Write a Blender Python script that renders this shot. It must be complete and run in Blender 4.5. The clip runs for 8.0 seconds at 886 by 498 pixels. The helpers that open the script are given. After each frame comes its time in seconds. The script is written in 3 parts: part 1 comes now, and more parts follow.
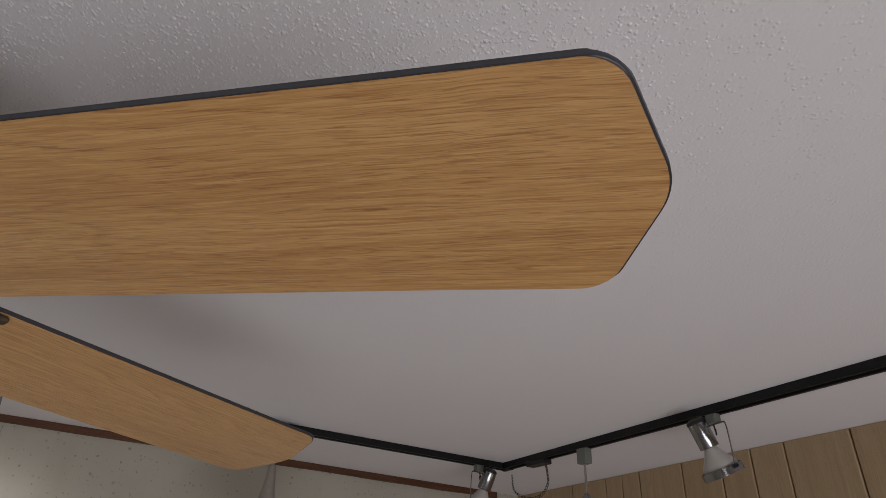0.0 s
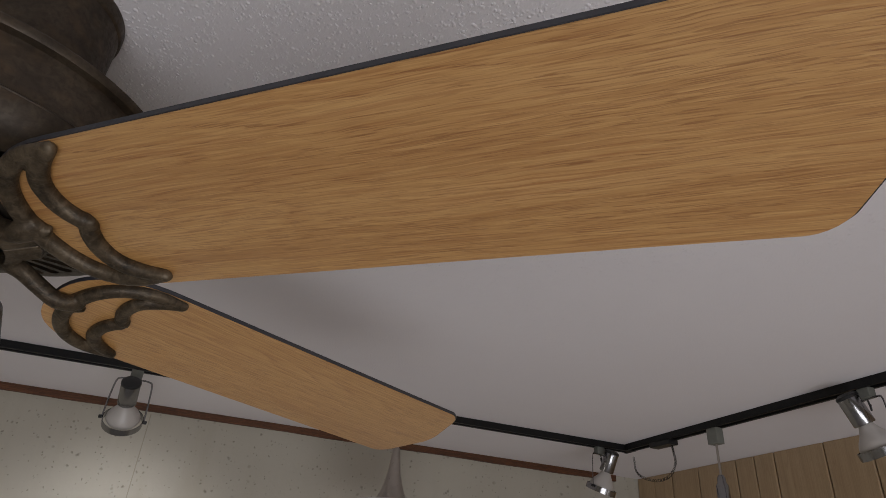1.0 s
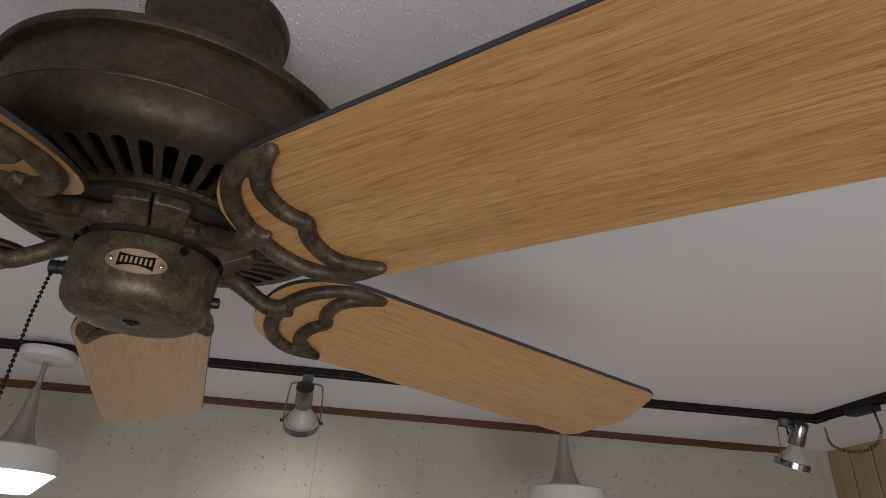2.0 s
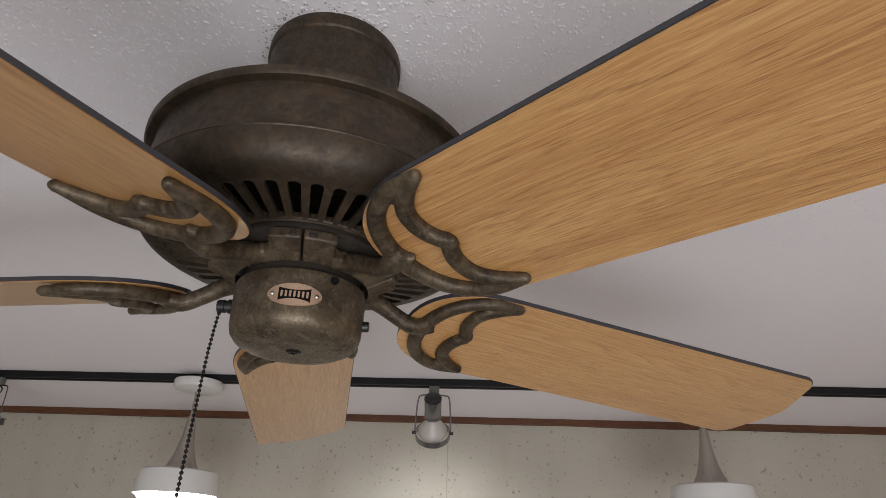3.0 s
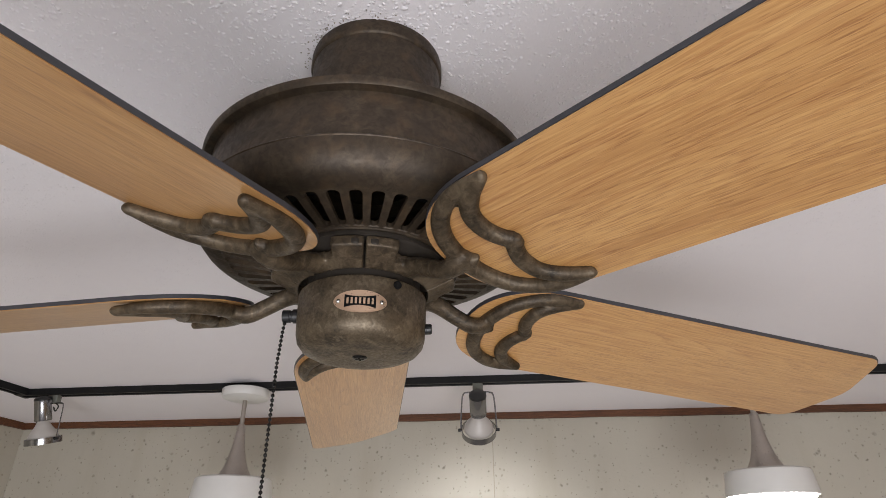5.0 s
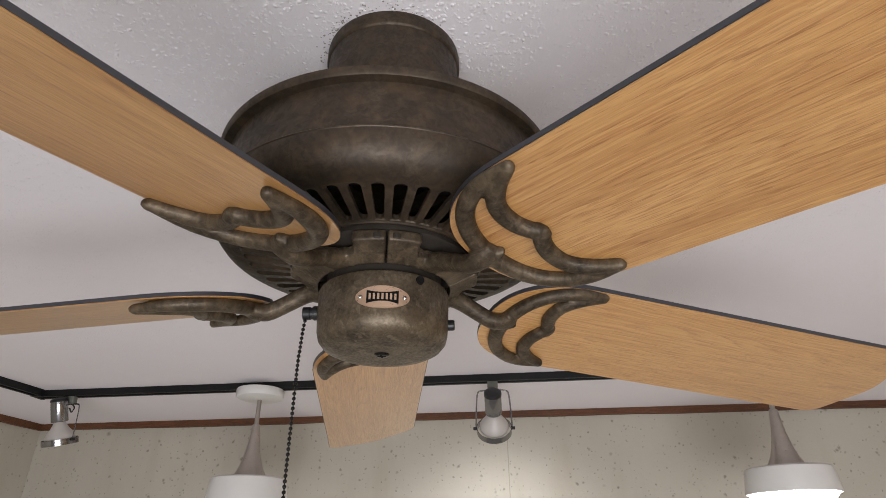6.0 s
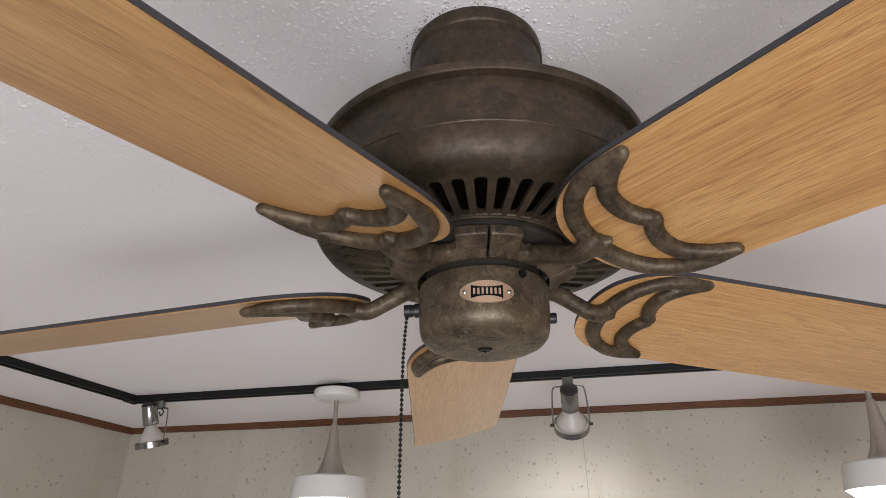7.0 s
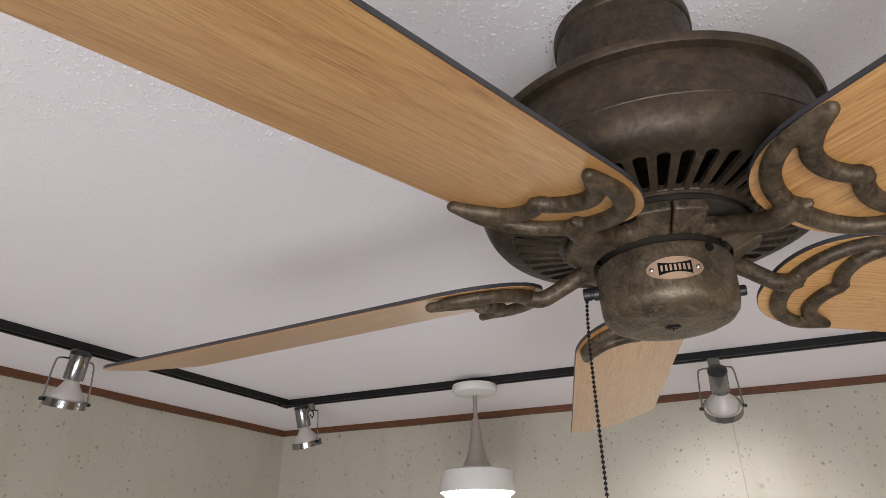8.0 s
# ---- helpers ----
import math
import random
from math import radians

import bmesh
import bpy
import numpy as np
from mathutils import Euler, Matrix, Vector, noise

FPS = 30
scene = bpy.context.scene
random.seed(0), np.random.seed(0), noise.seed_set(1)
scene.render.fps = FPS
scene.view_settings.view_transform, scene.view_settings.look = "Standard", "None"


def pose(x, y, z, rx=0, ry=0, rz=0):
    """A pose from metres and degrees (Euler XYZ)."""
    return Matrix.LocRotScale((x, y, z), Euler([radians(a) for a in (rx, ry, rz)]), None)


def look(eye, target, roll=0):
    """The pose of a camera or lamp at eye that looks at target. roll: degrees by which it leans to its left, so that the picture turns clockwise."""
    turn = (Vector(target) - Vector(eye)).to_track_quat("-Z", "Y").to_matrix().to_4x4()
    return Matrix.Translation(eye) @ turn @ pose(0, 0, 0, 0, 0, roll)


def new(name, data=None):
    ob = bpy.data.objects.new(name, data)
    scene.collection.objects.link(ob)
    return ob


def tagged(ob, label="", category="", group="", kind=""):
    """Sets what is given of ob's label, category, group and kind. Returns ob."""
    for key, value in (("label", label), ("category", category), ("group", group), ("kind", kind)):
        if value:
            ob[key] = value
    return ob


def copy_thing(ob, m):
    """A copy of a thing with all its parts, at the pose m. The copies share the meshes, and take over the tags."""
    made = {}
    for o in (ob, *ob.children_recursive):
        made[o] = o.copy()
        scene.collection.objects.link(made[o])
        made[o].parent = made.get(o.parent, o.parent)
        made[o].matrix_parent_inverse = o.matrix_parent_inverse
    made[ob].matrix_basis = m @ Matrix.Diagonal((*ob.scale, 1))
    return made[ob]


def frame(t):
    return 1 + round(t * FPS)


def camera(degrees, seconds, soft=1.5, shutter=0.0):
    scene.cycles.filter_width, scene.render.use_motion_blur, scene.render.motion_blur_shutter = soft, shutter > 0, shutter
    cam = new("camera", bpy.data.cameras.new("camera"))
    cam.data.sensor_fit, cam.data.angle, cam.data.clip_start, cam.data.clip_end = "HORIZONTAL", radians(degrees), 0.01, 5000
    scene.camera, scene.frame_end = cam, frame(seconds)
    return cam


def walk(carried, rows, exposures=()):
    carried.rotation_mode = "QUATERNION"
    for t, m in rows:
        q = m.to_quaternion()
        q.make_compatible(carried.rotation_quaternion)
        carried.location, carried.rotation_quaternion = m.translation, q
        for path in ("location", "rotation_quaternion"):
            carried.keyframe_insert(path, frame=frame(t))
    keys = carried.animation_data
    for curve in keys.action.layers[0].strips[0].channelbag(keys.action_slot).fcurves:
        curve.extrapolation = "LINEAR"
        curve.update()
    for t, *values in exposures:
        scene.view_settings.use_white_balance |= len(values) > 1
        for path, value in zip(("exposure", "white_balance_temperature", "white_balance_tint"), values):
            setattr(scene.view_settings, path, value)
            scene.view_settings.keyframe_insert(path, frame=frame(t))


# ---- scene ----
# seconds, place of the eye, yaw, tilt above the level, lean
ROWS = [
    (0.0, 0.2579, -0.6003, 1.9417, -31.99, 30.90, 3.00),
    (0.5, 0.2389, -0.5791, 1.9379, -28.43, 30.16, 3.71),
    (1.0, 0.2125, -0.5520, 1.9318, -22.62, 29.19, 4.41),
    (1.5, 0.1825, -0.5195, 1.9254, -16.67, 28.52, 3.69),
    (2.0, 0.1558, -0.4958, 1.9319, -10.24, 27.43, 3.36),
    (3.5, 0.1149, -0.4998, 1.9333, 2.57, 27.52, 1.07),
    (4.0, 0.1061, -0.5039, 1.9335, 3.05, 27.41, 0.58),
    (5.5, 0.0922, -0.4954, 1.9352, 2.92, 27.07, -0.44),
    (6.0, 0.0848, -0.4899, 1.9357, 3.87, 27.05, -0.27),
    (6.5, 0.0700, -0.4891, 1.9355, 6.13, 27.07, -0.03),
    (7.0, 0.0482, -0.4915, 1.9330, 9.68, 26.97, -0.06),
    (7.5, 0.0221, -0.5015, 1.9284, 14.62, 26.90, -0.11),
    (8.0, -0.0089, -0.5169, 1.9223, 20.52, 26.61, -0.42),
]
cam = camera(71.83, 8.0, soft=0.85)
walk(cam, [(t, pose(x, y, z, 0, 0, yaw) @ pose(0, 0, 0, 90 + tilt) @ pose(0, 0, 0, 0, 0, lean)) for t, x, y, z, yaw, tilt, lean in ROWS],
     exposures=[(0.0, -1.30), (1.0, -1.31), (2.0, -1.16), (2.4, -0.93), (3.2, -0.55), (4.0, -0.32), (6.5, -0.25), (8.0, -0.23)])

# ---- light ----
world = bpy.data.worlds.new("sky")
world.use_nodes = True
scene.world = world
sky = world.node_tree.nodes.new("ShaderNodeTexSky")
sky.sky_type, sky.sun_disc = "NISHITA", False
sky.sun_elevation, sky.sun_rotation = radians(35), radians(200)
world.node_tree.links.new(sky.outputs[0], world.node_tree.nodes["Background"].inputs[0])
world.node_tree.nodes["Background"].inputs[1].default_value = 0.1

CEIL = 2.414        # height of the ceiling
OPENING = (-0.80, 1.45, 0.10, 1.40)   # opening for added fill light in the wall behind camera: x0, x1, z0, z1
YF = -1.95          # that wall, out of view
# Fill light added for the light from the camera's side, whose source is unseen.
lamp = bpy.data.lights.new("front_fill", "AREA")
lamp.shape, lamp.size, lamp.size_y = "RECTANGLE", OPENING[1] - OPENING[0] - 0.1, OPENING[3] - OPENING[2] - 0.1
lamp.energy, lamp.color = 85, (0.965, 0.965, 1.0)
new("front_fill", lamp).matrix_world = look(((OPENING[0] + OPENING[1]) / 2, YF - 0.02, (OPENING[2] + OPENING[3]) / 2), ((OPENING[0] + OPENING[1]) / 2, 3, 1.5))

# ---- materials ----


class Nodes:
    """A small helper to write node materials."""

    def __init__(self, name, rough=0.6, metal=0.0, spec=0.5):
        self.m = bpy.data.materials.new(name)
        self.m.use_nodes = True
        self.t = self.m.node_tree
        self.b = self.t.nodes["Principled BSDF"]
        self.b.inputs["Roughness"].default_value = rough
        self.b.inputs["Metallic"].default_value = metal
        self.b.inputs["Specular IOR Level"].default_value = spec

    def add(self, kind, **values):
        n = self.t.nodes.new(kind)
        for k, v in values.items():
            n.inputs[k.replace("_", " ")].default_value = v
        return n

    def link(self, a, b):
        self.t.links.new(a, b)

    def coords(self, scale=(1, 1, 1), which="Object", shift=True):
        c = self.add("ShaderNodeTexCoord")
        m = self.add("ShaderNodeMapping")
        m.inputs["Scale"].default_value = scale
        self.link(c.outputs[which], m.inputs["Vector"])
        if shift:
            o = self.add("ShaderNodeObjectInfo")
            v = self.add("ShaderNodeVectorMath")
            v.operation = "SCALE"
            v.inputs[0].default_value = (7.3, 3.1, 5.7)
            self.link(o.outputs["Random"], v.inputs["Scale"])
            self.link(v.outputs[0], m.inputs["Location"])
        return m.outputs[0]

    def noise(self, vec, scale, detail=4.0, rough=0.55, distort=0.0):
        n = self.add("ShaderNodeTexNoise", Scale=scale, Detail=detail, Roughness=rough, Distortion=distort)
        self.link(vec, n.inputs["Vector"])
        return n.outputs["Fac"]

    def ramp(self, fac, stops):
        r = self.add("ShaderNodeValToRGB")
        e = r.color_ramp.elements
        while len(e) < len(stops):
            e.new(0.5)
        for el, (p, c) in zip(e, stops):
            el.position, el.color = p, (*(c if isinstance(c, tuple) else (c, c, c)), 1)
        self.link(fac, r.inputs[0])
        return r.outputs[0]

    def mix(self, fac, a, b, mode="MIX"):
        n = self.t.nodes.new("ShaderNodeMix")
        n.data_type, n.blend_type = "RGBA", mode
        for s, v in ((n.inputs[0], fac), (n.inputs[6], a), (n.inputs[7], b)):
            if isinstance(v, bpy.types.NodeSocket):
                self.link(v, s)
            elif isinstance(v, tuple):
                s.default_value = (*v, 1)
            else:
                s.default_value = v
        return n.outputs[2]

    def math(self, op, a, b):
        n = self.t.nodes.new("ShaderNodeMath")
        n.operation = op
        for s, v in zip(n.inputs, (a, b)):
            if isinstance(v, bpy.types.NodeSocket):
                self.link(v, s)
            else:
                s.default_value = v
        return n.outputs[0]

    def bump(self, height, strength, distance):
        n = self.add("ShaderNodeBump", Strength=strength, Distance=distance)
        self.link(height, n.inputs["Height"])
        old = self.b.inputs["Normal"].links
        if old:
            self.link(old[0].from_socket, n.inputs["Normal"])
        self.link(n.outputs[0], self.b.inputs["Normal"])

    def color(self, c):
        if isinstance(c, tuple):
            self.b.inputs["Base Color"].default_value = (*c, 1)
        else:
            self.link(c, self.b.inputs["Base Color"])

    def rough(self, r):
        self.link(r, self.b.inputs["Roughness"])


def oak(name, light, mid, dark, grain=1.0, rough=0.38, coat=0.95):
    """Oak laminate whose wavering grain, arched rings and open pores run along the local x axis."""
    n = Nodes(name, rough)
    wave = n.add("ShaderNodeTexNoise", Scale=1.0, Detail=3.0, Roughness=0.55)
    n.link(n.coords((9.0, 30, 30)), wave.inputs["Vector"])
    flow = n.add("ShaderNodeVectorMath")
    flow.operation = "MULTIPLY_ADD"
    n.link(wave.outputs["Color"], flow.inputs[0])
    flow.inputs[1].default_value = (0.0, 0.0075, 0.0)
    n.link(n.coords((1, 1, 1)), flow.inputs[2])

    def along(a, b):
        m = n.add("ShaderNodeVectorMath")
        m.operation = "MULTIPLY"
        n.link(flow.outputs[0], m.inputs[0])
        m.inputs[1].default_value = (a, b, b)
        return m.outputs[0]
    bend = n.noise(n.coords((3.0, 22, 22)), 1.0, 3, 0.6)
    broad = n.noise(along(1.2, 34), 1.0, 3, 0.55)
    mid_band = n.noise(along(3.0, 190), 1.0, 3, 0.6)
    # growth rings: level lines of a slow, stretched field, which close into long arches
    field = n.noise(along(1.1, 17), 1.0, 1.0, 0.4)
    saw = n.math("FRACT", n.math("MULTIPLY", field, 34.0), 0.0)
    ring = n.ramp(saw, [(0.0, 0.0), (0.62, 0.25), (0.90, 1.0), (1.0, 0.0)])
    rings = n.noise(along(5.0, 540), 1.0, 2, 0.5)
    fine = n.noise(along(8.0, 900), 1.0, 3, 0.6)
    pores = n.noise(along(36.0, 1250), 1.0, 2, 0.5)
    base = n.ramp(n.math("ADD", n.math("MULTIPLY", broad, 0.55), n.math("MULTIPLY", mid_band, 0.45)), [(0.36, dark), (0.48, mid), (0.60, light)])
    base = n.mix(0.55, base, mid)
    streak = n.ramp(fine, [(0.38, 1.0), (0.50, 0.0)])
    base = n.mix(n.math("MULTIPLY", streak, 0.26 * grain), base, dark)
    pale = n.ramp(fine, [(0.54, 0.0), (0.64, 1.0)])
    base = n.mix(n.math("MULTIPLY", pale, 0.60 * grain), base, light)
    base = n.mix(n.math("MULTIPLY", n.math("MULTIPLY", ring, n.ramp(bend, [(0.36, 1.0), (0.64, 0.25)])), 0.38 * grain), base, (dark[0], dark[1] * 0.88, dark[2] * 0.8))
    line = n.math("MULTIPLY", n.ramp(rings, [(0.38, 1.0), (0.45, 0.0)]), n.ramp(bend, [(0.40, 1.0), (0.62, 0.35)]))
    base = n.mix(n.math("MULTIPLY", line, 0.50 * grain), base, (dark[0], dark[1] * 0.86, dark[2] * 0.8))
    # open pores crowd along the dark side of each ring
    patch = n.math("MAXIMUM", n.ramp(bend, [(0.40, 0.20), (0.60, 0.75)]), ring)
    deep = n.math("MULTIPLY", n.ramp(pores, [(0.40, 1.0), (0.46, 0.0)]), patch)
    base = n.mix(n.math("MULTIPLY", deep, 0.72 * grain), base, (dark[0] * 0.70, dark[1] * 0.58, dark[2] * 0.52))
    n.color(base)
    n.rough(n.ramp(fine, [(0.3, rough + 0.10), (0.7, rough - 0.06)]))
    n.b.inputs["Coat Weight"].default_value, n.b.inputs["Coat Roughness"].default_value = coat, 0.28
    n.bump(n.math("SUBTRACT", n.math("MULTIPLY", fine, 0.8), n.math("MULTIPLY", deep, 0.6)), 0.30 * grain, 0.0006)
    return n.m


def aged_bronze(name, dark, mid, light, rough=0.46):
    """Mottled antique bronze finish."""
    n = Nodes(name, rough, 0.45)
    v = n.coords((1, 1, 1))
    big = n.noise(v, 26, 5, 0.6, 0.6)
    small = n.noise(v, 150, 5, 0.65, 0.8)
    c = n.ramp(big, [(0.26, dark), (0.52, mid), (0.80, light)])
    c = n.mix(n.math("MULTIPLY", n.ramp(small, [(0.40, 1.0), (0.56, 0.0)]), 0.55), c, dark)
    warm = n.noise(v, 60, 3, 0.5)
    c = n.mix(n.math("MULTIPLY", n.ramp(warm, [(0.5, 0.0), (0.75, 1.0)]), 0.55), c, (0.098, 0.060, 0.031))
    fleck = n.noise(v, 70, 5, 0.7, 0.4)
    c = n.mix(n.math("MULTIPLY", n.ramp(fleck, [(0.50, 0.0), (0.72, 1.0)]), 0.22), c, (0.165, 0.130, 0.090))
    n.color(c)
    n.rough(n.ramp(small, [(0.3, rough + 0.14), (0.7, rough - 0.1)]))
    n.bump(small, 0.18, 0.0008)
    n.bump(big, 0.15, 0.003)
    return n.m


def cast_bronze(name, dark, mid, light, rough=0.46):
    """Rough bronze casting, brushed lighter on its pitted, wrinkled skin."""
    n = Nodes(name, rough, 0.45)
    v = n.coords((1, 1, 1))
    big = n.noise(v, 34, 4, 0.6, 0.5)
    wrinkle = n.noise(n.coords((150, 150, 75)), 1.0, 4, 0.6, 0.9)
    grit = n.noise(v, 700, 3, 0.6)
    c = n.ramp(n.math("ADD", n.math("MULTIPLY", big, 0.5), n.math("MULTIPLY", wrinkle, 0.5)), [(0.36, dark), (0.49, mid), (0.62, light)])
    scuff = n.ramp(n.noise(n.coords((160, 160, 520)), 1.0, 4, 0.7, 0.8), [(0.54, 0.0), (0.70, 1.0)])
    c = n.mix(n.math("MULTIPLY", scuff, 0.38), c, (0.205, 0.162, 0.108))
    n.color(c)
    n.rough(n.ramp(grit, [(0.3, rough + 0.12), (0.7, rough - 0.1)]))
    n.bump(wrinkle, 0.42, 0.0016)
    n.bump(grit, 0.15, 0.0005)
    return n.m


def veined_bronze(name, dark, mid, light, vein, rough=0.44):
    """Bronze casting with a hammered skin: pale worn flats between dark wandering creases."""
    n = Nodes(name, rough, 0.45)
    v = n.coords((1, 1, 1))
    drift = n.add("ShaderNodeTexNoise", Scale=70.0, Detail=3.0)
    n.link(v, drift.inputs["Vector"])
    bent = n.add("ShaderNodeVectorMath")
    bent.operation = "MULTIPLY_ADD"
    n.link(drift.outputs["Color"], bent.inputs[0])
    bent.inputs[1].default_value = (0.018, 0.018, 0.018)
    n.link(v, bent.inputs[2])
    cells = n.add("ShaderNodeTexVoronoi", Scale=85.0)
    cells.feature = "DISTANCE_TO_EDGE"
    n.link(bent.outputs[0], cells.inputs["Vector"])
    crease = n.ramp(cells.outputs["Distance"], [(0.0, 1.0), (0.10, 0.0)])
    big = n.noise(v, 40, 5, 0.65, 0.5)
    grit = n.noise(v, 420, 4, 0.6)
    c = n.ramp(n.math("ADD", n.math("MULTIPLY", big, 0.7), n.math("MULTIPLY", grit, 0.3)), [(0.36, dark), (0.48, mid), (0.62, light)])
    c = n.mix(n.math("MULTIPLY", crease, n.ramp(big, [(0.42, 0.0), (0.60, 0.28)])), c, dark)
    worn = n.ramp(n.noise(bent.outputs[0], 110, 4, 0.6), [(0.54, 0.0), (0.66, 1.0)])
    c = n.mix(n.math("MULTIPLY", worn, 0.55), c, vein)
    n.color(c)
    n.rough(n.ramp(grit, [(0.3, rough + 0.12), (0.7, rough - 0.1)]))
    n.bump(n.math("MULTIPLY", crease, -1.0), 0.08, 0.0008)
    n.bump(big, 0.14, 0.0025)
    n.bump(grit, 0.18, 0.0006)
    return n.m


def plain(name, c, rough, metal=0.0, vary=0.15, scale=40, spec=0.5):
    n = Nodes(name, rough, metal, spec)
    v = n.coords((1, 1, 1))
    f = n.noise(v, scale, 4, 0.6)
    n.color(n.mix(f, tuple(x * (1 - vary) for x in c), tuple(min(1, x * (1 + vary)) for x in c)))
    n.rough(n.ramp(n.noise(v, scale * 3, 3), [(0.3, max(0.02, rough * 0.8)), (0.7, min(1, rough * 1.2))]))
    return n.m


def glow(name, c, strength):
    n = Nodes(name, 0.4)
    n.color(c)
    n.b.inputs["Emission Color"].default_value = (*c, 1)
    n.b.inputs["Emission Strength"].default_value = strength
    return n.m


def ceiling_paint():
    n = Nodes("stippled_ceiling_paint", 0.9, 0, 0.15)
    v = n.coords((1, 1, 1), shift=False)
    vo = n.add("ShaderNodeTexVoronoi", Scale=150.0, Randomness=1.0)
    n.link(v, vo.inputs["Vector"])
    dots = n.ramp(vo.outputs["Distance"], [(0.06, 1.0), (0.36, 0.0)])
    patch = n.ramp(n.noise(v, 34, 3, 0.6), [(0.40, 0.0), (0.55, 1.0)])
    hills = n.math("MULTIPLY", dots, patch)
    fine = n.noise(v, 210, 4, 0.6)
    n.bump(fine, 0.26, 0.003)
    n.bump(hills, 0.5, 0.0016)
    tone = n.noise(v, 2.2, 4, 0.55)
    n.color(n.mix(tone, (0.755, 0.720, 0.742), (0.810, 0.780, 0.802)))
    return n.m


def concrete():
    """Cream painted concrete with dark pocks."""
    n = Nodes("painted_concrete", 0.75, 0, 0.3)
    v = n.coords((1, 1, 1), shift=False)
    tone = n.noise(v, 3.0, 5, 0.6)
    c = n.mix(tone, (0.42, 0.390, 0.325), (0.51, 0.479, 0.412))
    drip = n.noise(n.coords((9, 9, 1.3), shift=False), 1.0, 4, 0.6)
    c = n.mix(n.math("MULTIPLY", n.ramp(drip, [(0.5, 0.0), (0.75, 1.0)]), 0.35), c, (0.37, 0.325, 0.245))
    holes = None
    for scale, size, cut in ((9.0, 0.070, 0.35), (15.0, 0.085, 0.35), (24.0, 0.115, 0.40), (40.0, 0.14, 0.45), (75.0, 0.17, 0.50)):
        w = n.add("ShaderNodeTexVoronoi", Scale=scale, Randomness=1.0)
        wob = n.add("ShaderNodeTexNoise", Scale=60.0, Detail=2.0)
        n.link(v, wob.inputs["Vector"])
        mixv = n.add("ShaderNodeVectorMath")
        mixv.operation = "MULTIPLY_ADD"
        n.link(wob.outputs["Color"], mixv.inputs[0])
        mixv.inputs[1].default_value = (0.012, 0.012, 0.012)
        n.link(v, mixv.inputs[2])
        n.link(mixv.outputs[0], w.inputs["Vector"])
        spot = n.ramp(w.outputs["Distance"], [(size * 0.25, 1.0), (size * 1.35, 0.0)])
        sel = n.add("ShaderNodeSeparateColor")
        n.link(w.outputs["Color"], sel.inputs[0])
        some = n.ramp(sel.outputs[0], [(cut, 0.0), (cut + 0.25, 1.0)])
        one = n.math("MULTIPLY", spot, some)
        holes = one if holes is None else n.math("MAXIMUM", holes, one)
    c = n.mix(n.math("MULTIPLY", holes, 0.58), c, (0.12, 0.103, 0.080))
    n.color(c)
    n.bump(n.noise(v, 40, 5, 0.6), 0.3, 0.004)
    n.bump(n.math("MULTIPLY", holes, -1.0), 0.5, 0.004)
    return n.m


OAK = oak("oak_laminate", (0.604, 0.358, 0.144), (0.500, 0.273, 0.096), (0.324, 0.146, 0.045))
PLANK = oak("panel_wood", (0.47, 0.34, 0.20), (0.40, 0.28, 0.155), (0.29, 0.19, 0.098), 0.6, 0.5)
EDGE = plain("dark_edge_band", (0.030, 0.030, 0.036), 0.42, 0.0, 0.25, 90)
BRONZE = aged_bronze("aged_bronze", (0.030, 0.0215, 0.0140), (0.050, 0.0352, 0.0222), (0.088, 0.064, 0.042), 0.50)
CAST = cast_bronze("cast_bronze", (0.026, 0.0190, 0.0120), (0.066, 0.0475, 0.029), (0.124, 0.093, 0.059), 0.48)
DRUMM = veined_bronze("hammered_bronze", (0.040, 0.030, 0.020), (0.088, 0.066, 0.042), (0.140, 0.108, 0.070), (0.215, 0.172, 0.118))
# Near-black of the emblem, also the painted dark of vents, hole and slot.
INSIDE = plain("black_inside", (0.004, 0.004, 0.004), 0.8, 0.0, 0.2, 40, 0.2)
DUSKY = plain("dark_brown_casting", (0.030, 0.0245, 0.0195), 0.55, 0.0, 0.4, 80, 0.3)
TRACKM = plain("black_track_enamel", (0.0065, 0.0065, 0.0070), 0.55, 0.0, 0.3, 60, 0.3)
BLACK = plain("black_paint", (0.012, 0.012, 0.013), 0.4, 0.0, 0.3, 60)
STEEL = plain("blackened_steel", (0.03, 0.03, 0.03), 0.3, 0.9)
COPPER = plain("copper_plate", (0.52, 0.36, 0.25), 0.32, 0.55, 0.06, 200)
CHROME = plain("chrome", (0.30, 0.30, 0.31), 0.20, 1.0, 0.05, 30)
NICKEL = plain("brushed_nickel", (0.44, 0.40, 0.36), 0.34, 0.9, 0.12, 60)
SILVER = plain("silver_rivet", (0.7, 0.69, 0.66), 0.2, 1.0, 0.05, 60)
ADAPT = plain("grey_plastic", (0.17, 0.175, 0.155), 0.5, 0.0, 0.1, 60)
WHITE = plain("white_enamel", (0.64, 0.63, 0.61), 0.35, 0.0, 0.04, 30)
FROST = plain("frosted_bulb_glass", (0.48, 0.45, 0.425), 0.35, 0.0, 0.04, 60)
TRIM = oak("stained_trim_wood", (0.200, 0.074, 0.024), (0.120, 0.042, 0.014), (0.040, 0.016, 0.008), 1.0, 0.6, 0.05)
SHINE = glow("lit_diffuser", (1.0, 0.95, 0.88), 9.0)
CEILM = ceiling_paint()
CONCRETE = concrete()
SEAM = plain("joint_filler", (0.34, 0.31, 0.25), 0.8)
CARPET = plain("grey_carpet", (0.40, 0.385, 0.380), 0.95, 0.0, 0.2, 60)
